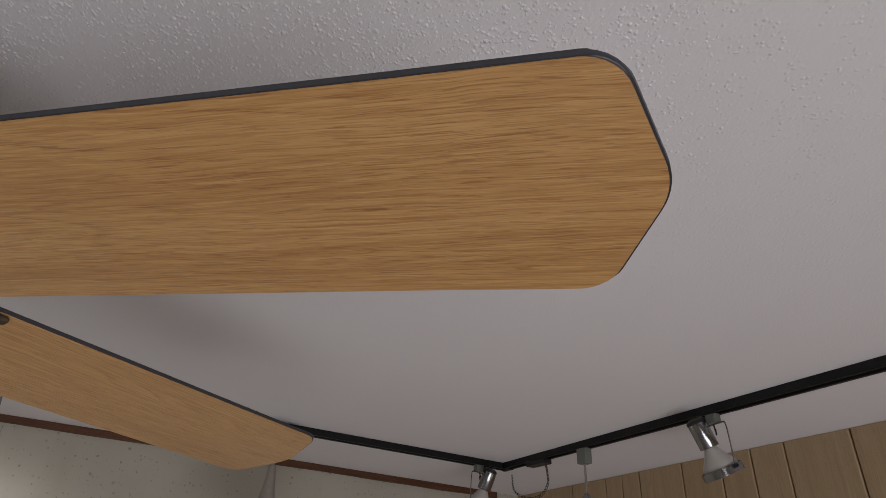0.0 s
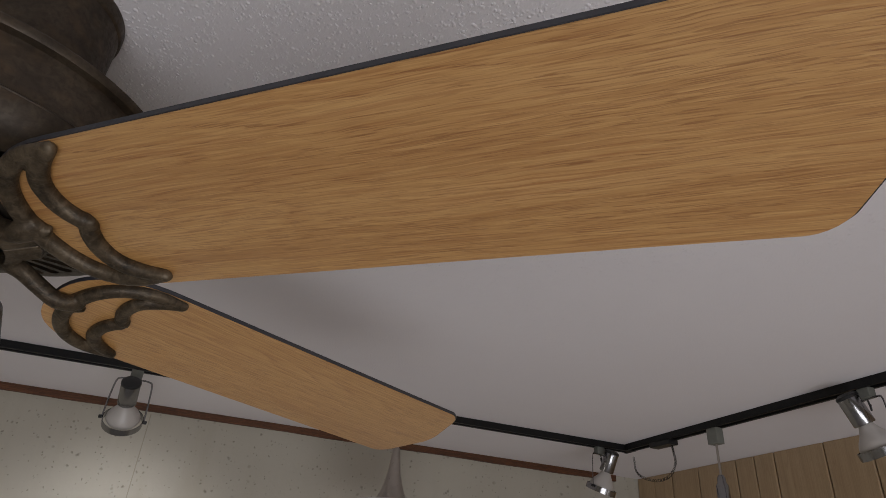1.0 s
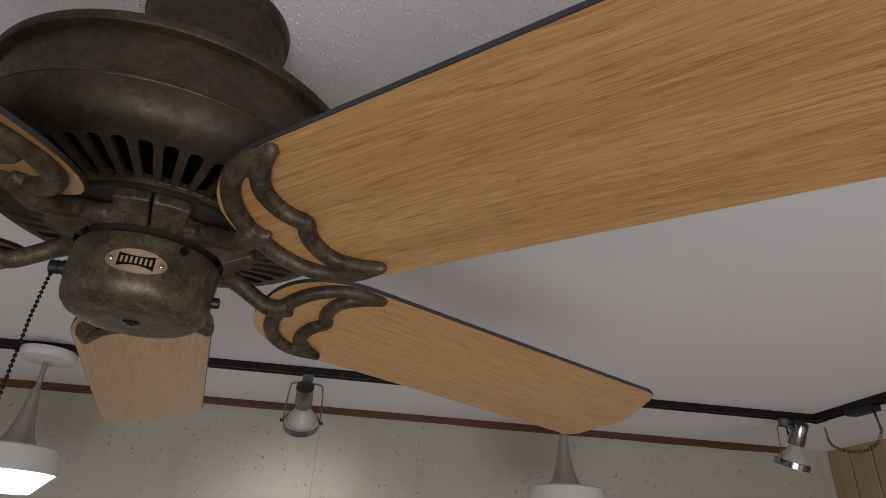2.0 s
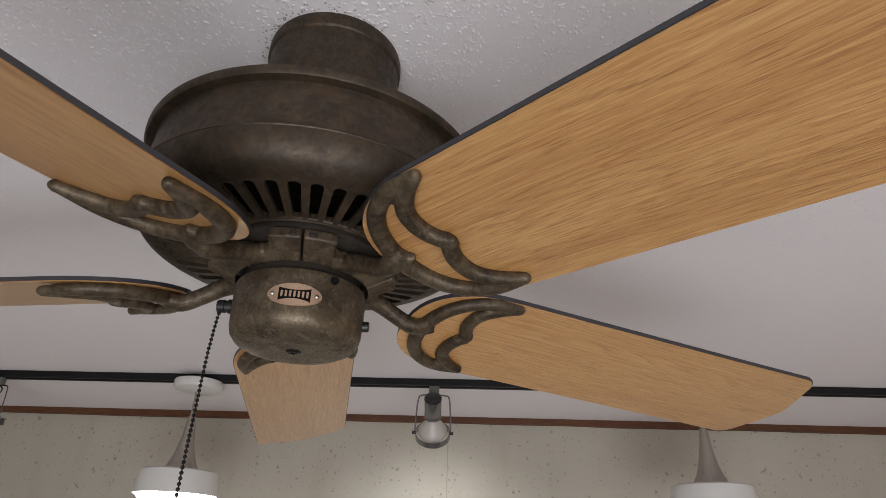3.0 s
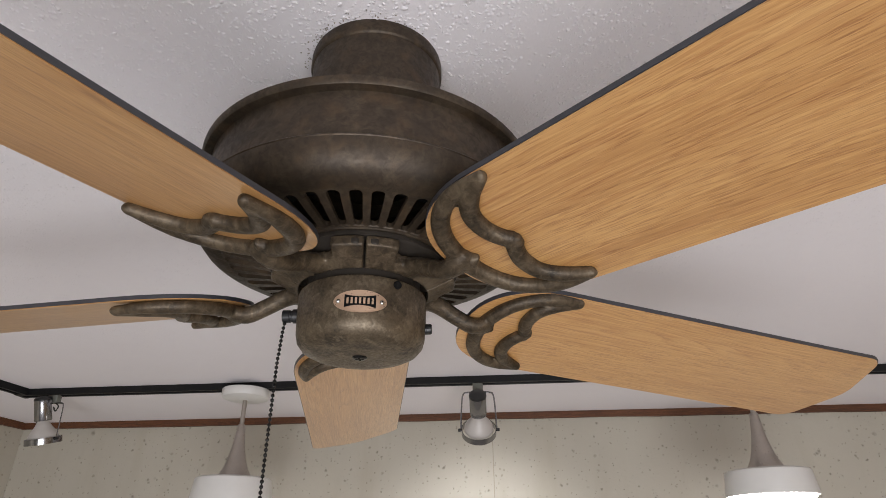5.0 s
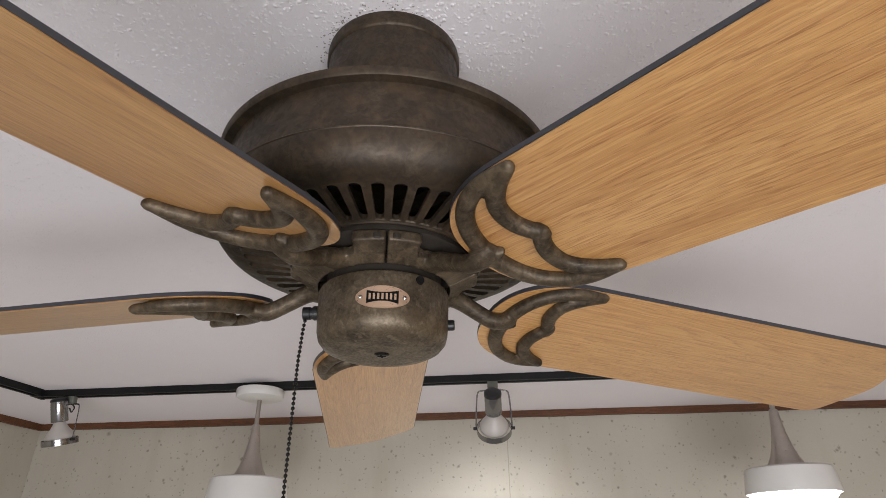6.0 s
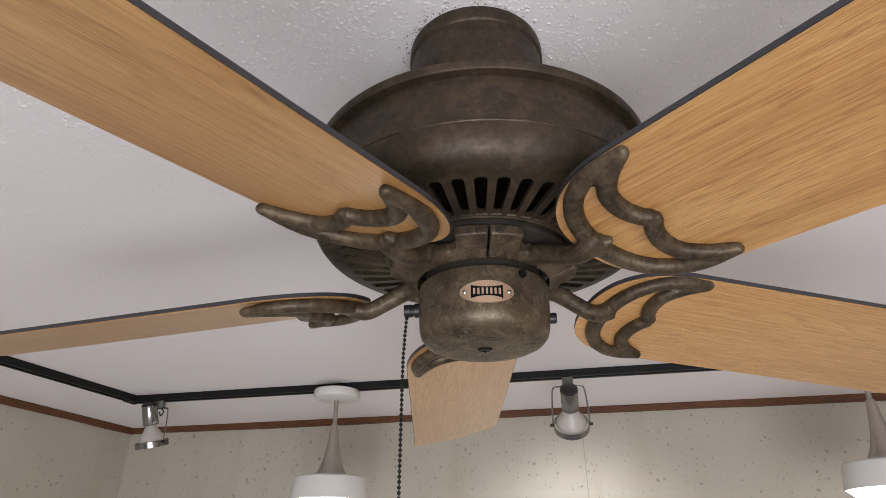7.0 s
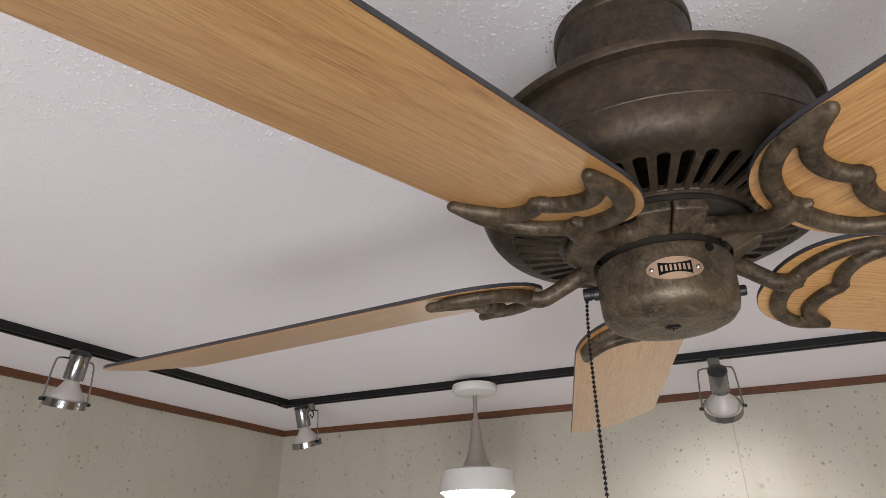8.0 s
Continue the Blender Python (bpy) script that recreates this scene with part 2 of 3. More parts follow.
DIRT = plain("plaster_stain", (0.28, 0.25, 0.22), 0.9, 0.0, 0.3, 200)
FRAMEM = plain("white_opening_paint", (0.75, 0.74, 0.71), 0.45)

# ---- building helpers ----


def part(name, bm, material, parent=None, label="", smooth=True, at=None):
    """Links a bmesh as one mesh object, under a thing or a part."""
    me = bpy.data.meshes.new(name)
    bmesh.ops.recalc_face_normals(bm, faces=bm.faces)
    for fc in bm.faces:
        fc.smooth = smooth
    if smooth:
        for e in bm.edges:
            if len(e.link_faces) == 2 and e.calc_face_angle(0) > radians(38):
                e.smooth = False
    bm.to_mesh(me)
    bm.free()
    for m in material if isinstance(material, (list, tuple)) else (material,):
        me.materials.append(m)
    ob = new(name, me)
    ob.parent = parent
    if at is not None:
        ob.matrix_basis = at
    return tagged(ob, label)


def base(name, at, label, category, group=""):
    e = new(name)
    e.empty_display_size = 0.05
    e.matrix_basis = at
    return tagged(e, label, category, group)


def box(bm, x0, x1, y0, y1, z0, z1, bevel=0.0):
    r = bmesh.ops.create_cube(bm, size=1, matrix=Matrix.LocRotScale(((x0 + x1) / 2, (y0 + y1) / 2, (z0 + z1) / 2), None, (x1 - x0, y1 - y0, z1 - z0)))
    if bevel:
        es = {e for v in r["verts"] for e in v.link_edges}
        bmesh.ops.bevel(bm, geom=list(es), offset=bevel, segments=2, affect="EDGES", profile=0.5)
    return bm


def boxed(*a, **k):
    return box(bmesh.new(), *a, **k)


def lathe(profile, seg=64, m=None, bm=None, close=False):
    """Turns a profile of (radius, height) round the z axis."""
    bm = bm or bmesh.new()
    m = m or Matrix()
    rings = []
    for r, z in profile:
        if r < 1e-6:
            rings.append([bm.verts.new(m @ Vector((0, 0, z)))])
        else:
            rings.append([bm.verts.new(m @ Vector((r * math.cos(2 * math.pi * i / seg), r * math.sin(2 * math.pi * i / seg), z))) for i in range(seg)])
    pairs = list(zip(rings, rings[1:])) + ([(rings[-1], rings[0])] if close else [])
    for a, b in pairs:
        for i in range(seg):
            j = (i + 1) % seg
            if len(a) == 1 and len(b) == 1:
                continue
            if len(a) == 1:
                bm.faces.new((a[0], b[i], b[j]))
            elif len(b) == 1:
                bm.faces.new((a[i], b[0], a[j]))
            else:
                bm.faces.new((a[i], b[i], b[j], a[j]))
    return bm


def spline(pts, steps=6):
    """Points along a smooth line through the given points."""
    p = [Vector(q) for q in pts]
    p = [p[0] * 2 - p[1], *p, p[-1] * 2 - p[-2]]
    out = []
    for a, b, c, d in zip(p, p[1:], p[2:], p[3:]):
        for i in range(steps):
            t = i / steps
            out.append(0.5 * (2 * b + (c - a) * t + (2 * a - 5 * b + 4 * c - d) * t * t + (3 * b - a - 3 * c + d) * t ** 3))
    out.append(p[-2])
    return out


def sweep(bm, pts, wide, high, up=Vector((0, 0, 1)), sides=12, ends=True):
    """An oval tube along the points; wide and high are functions of 0..1 (half sizes)."""
    n = len(pts)
    rings = []
    for i, p in enumerate(pts):
        d = (pts[min(i + 1, n - 1)] - pts[max(i - 1, 0)]).normalized()
        s = d.cross(up).normalized()
        u = s.cross(d)
        t = i / (n - 1)
        rings.append([bm.verts.new(p + s * wide(t) * math.cos(2 * math.pi * k / sides) + u * high(t) * math.sin(2 * math.pi * k / sides)) for k in range(sides)])
    for a, b in zip(rings, rings[1:]):
        for k in range(sides):
            j = (k + 1) % sides
            bm.faces.new((a[k], a[j], b[j], b[k]))
    if ends:
        for ring, q, w in ((rings[0], pts[0], pts[0] - pts[1]), (rings[-1], pts[-1], pts[-1] - pts[-2])):
            r = wide(0 if ring is rings[0] else 1)
            w = w.normalized()
            mid = [bm.verts.new(v.co.lerp(q, 0.35) + w * r * 0.65) for v in ring]
            tip = bm.verts.new(q + w * r * 0.95)
            for k in range(sides):
                j = (k + 1) % sides
                bm.faces.new((ring[k], ring[j], mid[j], mid[k]))
                bm.faces.new((mid[k], mid[j], tip))
    return bm


def wire(pts, r, sides=8):
    return sweep(bmesh.new(), [Vector(p) for p in pts], lambda t: r, lambda t: r, Vector((0.3, 0.2, 1)).normalized(), sides)


def prism(outline, z0, z1, bevel=0.0):
    """A plate with the given outline, from z0 up to z1."""
    bm = bmesh.new()
    lo = [bm.verts.new((x, y, z0)) for x, y in outline]
    hi = [bm.verts.new((x, y, z1)) for x, y in outline]
    bm.faces.new(lo[::-1])
    bm.faces.new(hi)
    n = len(outline)
    for i in range(n):
        bm.faces.new((lo[i], lo[(i + 1) % n], hi[(i + 1) % n], hi[i]))
    if bevel:
        es = [e for e in bm.edges if abs(e.verts[0].co.z - e.verts[1].co.z) < 1e-6]
        bmesh.ops.bevel(bm, geom=es, offset=bevel, segments=2, affect="EDGES", profile=0.5)
    return bm


# ---- the room ----
BACK = lambda x: 1.752 - 0.045 * x     # faces of the back and side walls, which run slightly askew
LEFT = lambda y: -1.888 + 0.138 * y
RIGHT = lambda y: 2.02 + 0.065 * y
XL, XR = -1.638, 2.127                 # the two back corners
YL, YR = BACK(XL), BACK(XR)


def setting(name, bm, material, label, smooth=False):
    return tagged(part(name, bm, material, None, label, smooth), label, "", "", "structure")


def slab(corners, z0, z1):
    return prism(corners, z0, z1)


setting("floor", slab([(LEFT(YF) - 0.3, YF - 0.3), (RIGHT(YF) + 0.3, YF - 0.3), (XR + 0.4, YR + 0.4), (XL - 0.4, YL + 0.3)], -0.1, 0.0), CARPET, "grey carpeted floor of the showroom")
setting("ceiling", slab([(LEFT(YF) - 0.3, YF - 0.3), (RIGHT(YF) + 0.3, YF - 0.3), (XR + 0.4, YR + 0.4), (XL - 0.4, YL + 0.3)], CEIL, CEIL + 0.1), CEILM, "off-white stippled plaster ceiling")
setting("wall_back", slab([(XL - 0.2, BACK(XL - 0.2)), (XR + 0.2, BACK(XR + 0.2)), (XR + 0.2, YR + 0.2), (XL - 0.2, YL + 0.2)], 0, CEIL), CONCRETE, "cream painted concrete wall with dark pocks")
setting("wall_left", slab([(LEFT(YF) - 0.2, YF), (LEFT(YF), YF), (XL, YL), (XL - 0.2, YL)], 0, CEIL), CONCRETE, "cream painted concrete wall with dark pocks")
wall_right = setting("wall_right", slab([(RIGHT(YF) + 0.012, YF), (RIGHT(YF) + 0.2, YF), (XR + 0.2, YR - 0.01), (XR + 0.012, YR)], 0, CEIL), PLANK, "light wood panelled wall")
bm = bmesh.new()
xl, xr = LEFT(YF) - 0.2, RIGHT(YF) + 0.2
box(bm, xl, OPENING[0], YF - 0.2, YF, 0, CEIL)
box(bm, OPENING[1], xr, YF - 0.2, YF, 0, CEIL)
box(bm, OPENING[0], OPENING[1], YF - 0.2, YF, 0, OPENING[2])
box(bm, OPENING[0], OPENING[1], YF - 0.2, YF, OPENING[3], CEIL)
setting("wall_front", bm, CONCRETE, "unseen cream painted concrete wall with an added opening")
# Unseen frame, added round the opening of the fill light.
sill = setting("window_1", boxed(OPENING[0], OPENING[1], YF - 0.03, YF + 0.03, OPENING[2] - 0.04, OPENING[2], bevel=0.004), FRAMEM, "unseen white frame round the added fill light")
part("window_frame", boxed((OPENING[0] + OPENING[1]) / 2 - 0.02, (OPENING[0] + OPENING[1]) / 2 + 0.02, YF - 0.08, YF - 0.04, OPENING[2], OPENING[3]), FRAMEM, sill, "", False)

# formwork seam in the back wall and the wood strip under the ceiling
setting("wall_seam", boxed(0.156, 0.159, BACK(0.1565) - 0.0015, BACK(0.1565) + 0.002, 0, CEIL - 0.03), SEAM, "thin vertical joint in the concrete wall")


def strip(a, b, name):
    """A stained wood strip along the top of a wall, from a to b, on the left of the line."""
    a, b = Vector((*a, 0)), Vector((*b, 0))
    d = b - a
    bm = bmesh.new()
    rng = random.Random(name)
    n = 26
    top, bot, tin, bin_ = [], [], [], []
    side = Vector((d.y, -d.x, 0)).normalized() * 0.014
    for i in range(n + 1):
        p = a + d * i / n
        w = 0.0235 + rng.uniform(-0.002, 0.002)
        for lst, q in ((top, (p + side, CEIL)), (bot, (p + side, CEIL - w)), (tin, (p, CEIL)), (bin_, (p, CEIL - w))):
            lst.append(bm.verts.new((q[0].x, q[0].y, q[1])))
    for i in range(n):
        bm.faces.new((top[i], top[i + 1], bot[i + 1], bot[i]))
        bm.faces.new((bot[i], bot[i + 1], bin_[i + 1], bin_[i]))
    return setting(name, bm, TRIM, "red-brown stained wood strip under the ceiling")


strip((XL, YL), (XR - 0.12, BACK(XR - 0.12)), "trim_back")
strip((LEFT(YF), YF), (XL, YL), "trim_left")

# ---- the ceiling fan ----
PITCH, DROOP = -0.252, -0.024      # slope of a blade across and along
ROOT = -0.258                      # height of the blade's underside at a radius of 0.2 m
FANZ = 2.4                         # heights of the fan's parts count from here, just under the ceiling
fan = base("ceiling_fan", pose(0, 0, FANZ), "aged bronze five-blade ceiling fan with oak blades", "ceiling fan")

# canopy at the ceiling
part("canopy", lathe([(0.0692, 0.014), (0.0698, 0.011), (0.0698, 0.0000), (0.0690, -0.0018), (0.0676, -0.0028), (0.0674, -0.135), (0.04, -0.135)], 96), BRONZE, fan, "aged bronze cylindrical canopy")

# motor housing: rim, wall, crease, bowl
housing = part("motor_housing", lathe([
    (0.070, -0.112), (0.110, -0.126), (0.146, -0.1345), (0.1525, -0.1365), (0.1555, -0.139), (0.1555, -0.1435), (0.1538, -0.146), (0.1470, -0.147),
    (0.1462, -0.150), (0.1500, -0.188), (0.1502, -0.1916), (0.1504, -0.1922), (0.1538, -0.1926), (0.1543, -0.1934), (0.1543, -0.1938), (0.1533, -0.1985), (0.1514, -0.2045), (0.1482, -0.2108), (0.1440, -0.2160),
    (0.1370, -0.2196), (0.1310, -0.2212), (0.1270, -0.2219), (0.1262, -0.2160)], 120), BRONZE, fan, "aged bronze bowl-shaped motor housing")

part("crease_bead", lathe([(0.1536, -0.1922), (0.1543, -0.1924), (0.1548, -0.1930), (0.1548, -0.1936), (0.1542, -0.1943)], 120), BRONZE, housing, "worn edge of the bowl")


def vent_ring():
    """The slotted ring under the bowl."""
    bm = bmesh.new()
    n = 45
    ro, ri = 0.1270, 0.0858
    zo, zi = -0.2219, -0.2290
    zz = lambda r: zo + (zi - zo) * (ro - r) / (ro - ri)
    P = lambda r, a, dz=0: bm.verts.new((r * math.cos(a), r * math.sin(a), zz(r) + dz))
    for i in range(n):
        a0, a1 = 2 * math.pi * i / n, 2 * math.pi * (i + 1) / n
        m = (a0 + a1) / 2
        for lo in (0, 1):
            # half of a bridge on each side of the slot, with rounded slot ends
            edge = a0 if lo == 0 else a1
            s = 1 if lo == 0 else -1
            prev = None
            for k in range(19):
                r = ri - 0.003 if k == 0 else ri + (ro - 0.0012 - ri) * (1 - math.cos(math.pi * (k - 1) / 16)) / 2 if k < 18 else ro
                half = (0.305 * (a1 - a0)) * (0.90 + 0.10 * (r - ri) / (ro - ri))
                w = 0.0042
                e0, e1 = r - ri, (ro - 0.0012) - r
                if min(e0, e1) <= 0:
                    half = 0
                elif min(e0, e1) < w:
                    half *= math.sqrt(max(0.0, 1 - (1 - min(e0, e1) / w) ** 2))
                inner = m - s * half
                q = (P(r, edge), P(r, inner), P(r, inner, 0.004))
                if prev:
                    for x, y in ((0, 1), (1, 2)):
                        bm.faces.new((prev[x], prev[y], q[y], q[x]))
                prev = q
    bmesh.ops.remove_doubles(bm, verts=bm.verts, dist=1e-6)
    lathe([(0.0828, -0.2295), (0.0815, -0.2305), (0.0795, -0.2303), (0.0788, -0.229), (0.0788, -0.222)], 96, None, bm)
    return bm


part("vent_ring", vent_ring(), BRONZE, housing, "slotted vent ring")
# Black core: the shade behind the slots is put into its colour.
part("motor_core", lathe([(0.134, -0.15), (0.134, -0.190), (0.09, -0.200), (0.09, -0.15)], 48), INSIDE, housing, "black core standing in for the shade inside the vents")
part("flywheel", lathe([(0.0, -0.2225), (0.0765, -0.2225), (0.0778, -0.2250), (0.0778, -0.2330), (0.0750, -0.2350), (0.05, -0.2380), (0.05, -0.30)], 72), DUSKY, fan, "black flywheel")


def blade_z(u, v):
    return ROOT + DROOP * (u - 0.2) + PITCH * v


def half_width(u):
    return 0.0662 + (0.0730 - 0.0662) * (u - 0.19) / (0.617 - 0.19)


def axis(u):
    return 0.0070 - 0.0125 * (u - 0.2)


def blade_outline():
    """Round root, widening sides, a tip with rounded shoulders and a blunt point."""
    pts = []
    for i in range(25):                       # root, a broad oval
        a = math.pi / 2 + math.pi * i / 24
        c, s = math.cos(a), math.sin(a)
        pts.append((0.190 + 0.084 * math.copysign(abs(c) ** 0.92, c), 0.0662 * math.copysign(abs(s) ** 0.80, s)))
    for i in range(1, 6):
        u = 0.19 + (0.60 - 0.19) * i / 6
        pts.append((u, -half_width(u)))
    # shoulder, flank and blunt point as a rounded polygon
    W = 0.0734

    def fillet(p, q, r, rad, n=7):
        a, b, c = Vector(p), Vector(q), Vector(r)
        d0, d1 = (a - b).normalized(), (c - b).normalized()
        th = d0.angle(d1)
        t = rad / math.tan(th / 2)
        p0, p1 = b + d0 * t, b + d1 * t
        cen = b + (d0 + d1).normalized() * (rad / math.sin(th / 2))
        out = []
        for i in range(n + 1):
            v = (p0 - cen).lerp(p1 - cen, i / n).normalized() * rad + cen
            out.append((v.x, v.y))
        return out
    k0, k1 = (0.6345, -W - 0.0005), (0.6345, W + 0.0005)
    apex = (0.6655, 0.0)
    lower = fillet((0.5, -0.0711), k0, apex, 0.026)
    point = fillet(k0, apex, k1, 0.040)
    upper = fillet(apex, k1, (0.5, 0.0711), 0.026)
    pts += lower + point + upper
    for i in range(5, 0, -1):
        u = 0.19 + (0.60 - 0.19) * i / 6
        pts.append((u, half_width(u)))
    return [(u, v + axis(u)) for u, v in pts]


OUTLINE = blade_outline()


def tilt_blade(bm):
    for v in bm.verts:
        v.co.z += blade_z(v.co.x, v.co.y)
    return bm


def blade_mesh(angle, first, lift, roll):
    if first is None:
        bl = part("blade", tilt_blade(prism(OUTLINE, 0.0004, 0.0041, 0.0009)), EDGE, fan, "oak laminate fan blade with a dark edge")
        part("veneer", tilt_blade(prism([(0.19 + (u - 0.19) * 0.9975 - 0.0001, axis(u) + (v - axis(u)) * 0.988) for u, v in OUTLINE], -0.0004, 0.0010)), OAK, bl, "oak veneer underside", False)
    else:
        bl = copy_thing(first, Matrix())
    bl.matrix_basis = pose(0, 0, 0, 0, 0, angle) @ pose(0, 0, 0, 0, -lift, 0) @ pose(0, 0, ROOT) @ pose(0, 0, 0, roll) @ pose(0, 0, -ROOT)
    return bl


def blade_arm():
    """A tulip-shaped bracket: two bands on each side that meet in two tips, and a bent stem to the hub."""
    bm = bmesh.new()
    low = -0.0042

    def on(p):
        v = p[1] + 0.005 - 0.05 * (p[0] - 0.14)
        return Vector((p[0], v, blade_z(p[0], v) + low))
    for s in (1, -1):
        outer = spline([on((u, s * v)) for u, v in ((0.1225, 0.000), (0.1238, 0.013), (0.1292, 0.029), (0.1395, 0.0430), (0.1545, 0.0530), (0.1740, 0.0588), (0.1970, 0.0590))], 5)
        sweep(bm, outer, lambda t: 0.0078 - 0.0012 * t - 0.0026 * max(0, t - 0.72) / 0.28, lambda t: 0.0068 - 0.0012 * t - 0.0018 * max(0, t - 0.72) / 0.28)
        inner = spline([on((u, s * v)) for u, v in ((0.1722, 0.0015), (0.1672, 0.0065), (0.1625, 0.0185), (0.1632, 0.0325), (0.1695, 0.0430), (0.1805, 0.0510), (0.1965, 0.0580))], 5)
        sweep(bm, inner, lambda t: 0.0064 + 0.0008 * math.sin(math.pi * t) - 0.0022 * max(0, t - 0.75) / 0.25, lambda t: 0.0060 - 0.0012 * max(0, t - 0.75) / 0.25)
    for u, lift in ((0.1715, 0.0), (0.1290, 0.0)):      # pointed knuckles on the middle line
        a = on((u - 0.002, 0))
        pts = [a, on((u + 0.0025, 0)), on((u + 0.0058, 0))]
        sweep(bm, pts, lambda t: 0.0068 * (1 - 0.72 * t), lambda t: 0.0062 * (1 - 0.45 * t))
    e = on((0.1225, 0))
    stem = spline([Vector((0.061, 0, -0.2475)), Vector((0.074, 0, -0.2505)), Vector((0.092, 0, -0.2585)), Vector((0.109, 0, e.z - 0.0028)), Vector((0.1235, 0, e.z))], 5)
    sweep(bm, stem, lambda t: 0.0128 - 0.0042 * math.sin(math.pi * min(1, t * 1.1)) - 0.002 * t, lambda t: 0.0080 - 0.0006 * t)
    # flat foot under the flywheel
    ring = lambda r, a0, a1, n: [(r * math.cos(radians(a0 + (a1 - a0) * i / n)), r * math.sin(radians(a0 + (a1 - a0) * i / n))) for i in range(n + 1)]
    foot = ring(0.0572, -36.15, 36.15, 12) + ring(0.0815, 36.15, 17.0, 5) + ring(0.0680, 16.0, -16.0, 6) + ring(0.0815, -17.0, -36.15, 5)
    plate = prism(foot, -0.2545, -0.2455, 0.0015)
    for v in plate.verts:
        v.co.z += (math.hypot(v.co.x, v.co.y) - 0.0572) * 0.42
    tmp = bpy.data.meshes.new("foot")
    plate.to_mesh(tmp)
    plate.free()
    bm.from_mesh(tmp)
    bpy.data.meshes.remove(tmp)
    me = bpy.data.meshes.new("arm")
    bm.to_mesh(me)
    bm.free()
    raw = new("arm", me)
    mod = raw.modifiers.new("fuse", "REMESH")
    mod.mode, mod.voxel_size, mod.use_smooth_shade = "VOXEL", 0.0012, True
    soft = raw.modifiers.new("soften", "SMOOTH")
    soft.factor, soft.iterations = 0.5, 2
    fused = bpy.data.meshes.new_from_object(raw.evaluated_get(bpy.context.evaluated_depsgraph_get()))
    bpy.data.objects.remove(raw)
    bpy.data.meshes.remove(me)
    out = bmesh.new()
    out.from_mesh(fused)
    bpy.data.meshes.remove(fused)
    return out


ANGLES = [-43.7 + d + 72 * i for i, d in enumerate((0.35, 0.6, 0.3, 0.5, -1.1))]
first_blade = first_arm = None
for ang, lift, roll in zip(ANGLES, (0, 0, 0, 1.0, 0), (0, 0, 0, -1.2, 0)):
    b = blade_mesh(ang, first_blade, lift, roll)
    first_blade = first_blade or b
    if first_arm is None:
        arm = first_arm = part("blade_arm", blade_arm(), CAST, fan, "scrolled aged bronze blade arm")
        # Dark discs on the foot give the screw recesses their shade by colour.
        for s in (-1, 1):
            part("screw", lathe([(0, -0.2486), (0.0036, -0.2484), (0.0046, -0.2474), (0.0046, -0.244)], 16, pose(0.0782 * math.cos(s * 0.545), 0.0782 * math.sin(s * 0.545), 0.0049)), DUSKY, arm, "dark disc painted as the shade of a screw recess")
    else:
        arm = copy_thing(first_arm, Matrix())
    arm.matrix_basis = pose(0, 0, 0, 0, 0, ang)

# switch housing with badge, hole and screw
switch = part("switch_housing", lathe([(0.040, -0.2515), (0.0535, -0.2575), (0.0555, -0.2585), (0.0562, -0.2605), (0.0558, -0.280), (0.0550, -0.2945), (0.0535, -0.3005), (0.0495, -0.3055), (0.0435, -0.3085), (0.034, -0.3100), (0.0, -0.3105)], 96), DRUMM, fan, "aged bronze switch housing")
# Dark ring: its colour stands for the shade between drum and hub.
part("gap_collar", lathe([(0.0490, -0.259), (0.0480, -0.248)], 64), DUSKY, switch, "dark ring painted as the shade in the gap")


def on_drum(a, z, out=0.0):
    """A pose on the switch housing's wall: x along it, y up, z outwards."""
    r = 0.0560 + out
    return pose(r * math.cos(a), r * math.sin(a), z) @ pose(0, 0, 0, 90, 0, math.degrees(a) + 90)


def wrap(bm, a, z, out=0.0):
    """Bends a flat shape (x, y, thickness) round the wall."""
    for v in bm.verts:
        r = 0.0558 + out + v.co.z
        t = a + v.co.x / 0.0553
        v.co = Vector((r * math.cos(t), r * math.sin(t), z + v.co.y))
    return bm


def columns(xs, top, bottom, z0, z1):
    """A thin plate built in upright columns, so that it can be bent."""
    bm = bmesh.new()
    rows = [[bm.verts.new((x, f(x), z)) for x in xs] for f, z in ((bottom, z0), (top, z0), (top, z1), (bottom, z1))]
    for a, b in zip(rows, rows[1:] + rows[:1]):
        for i in range(len(xs) - 1):
            bm.faces.new((a[i], a[i + 1], b[i + 1], b[i]))
    for i in (0, -1):
        bm.faces.new([r[i] for r in rows])
    return bm


BADGE_A, BADGE_Z = radians(-81.5), -0.2815


def oval(w, h, n=40):
    return [(w * math.cos(2 * math.pi * i / n), h * math.sin(2 * math.pi * i / n)) for i in range(n)]


xs = [-0.0211 * math.cos(math.pi * i / 30) for i in range(31)]
arc = lambda x: 0.0093 * math.sqrt(max(0.0009, 1 - (x / 0.0212) ** 2))
badge = part("badge", wrap(columns(xs, arc, lambda x: -arc(x), -0.001, 0.0010), BADGE_A, BADGE_Z), COPPER, switch, "oval copper maker's badge with a dark emblem")
xs = [-0.0122 + 0.0244 * i / 16 for i in range(17)]
waist = lambda x: 0.0036 + 0.0019 * (abs(x) / 0.0122) ** 2
part("emblem", wrap(columns(xs, waist, lambda x: -waist(x), 0.0009, 0.0014), BADGE_A, BADGE_Z), INSIDE, badge, "dark waisted emblem")
for i in range(7):
    x = (i - 3) * 0.0032
    part("bar", wrap(boxed(x - 0.0008, x + 0.0008, -0.0025, 0.0025, 0.0013, 0.0017), BADGE_A, BADGE_Z), COPPER, badge, "", False)
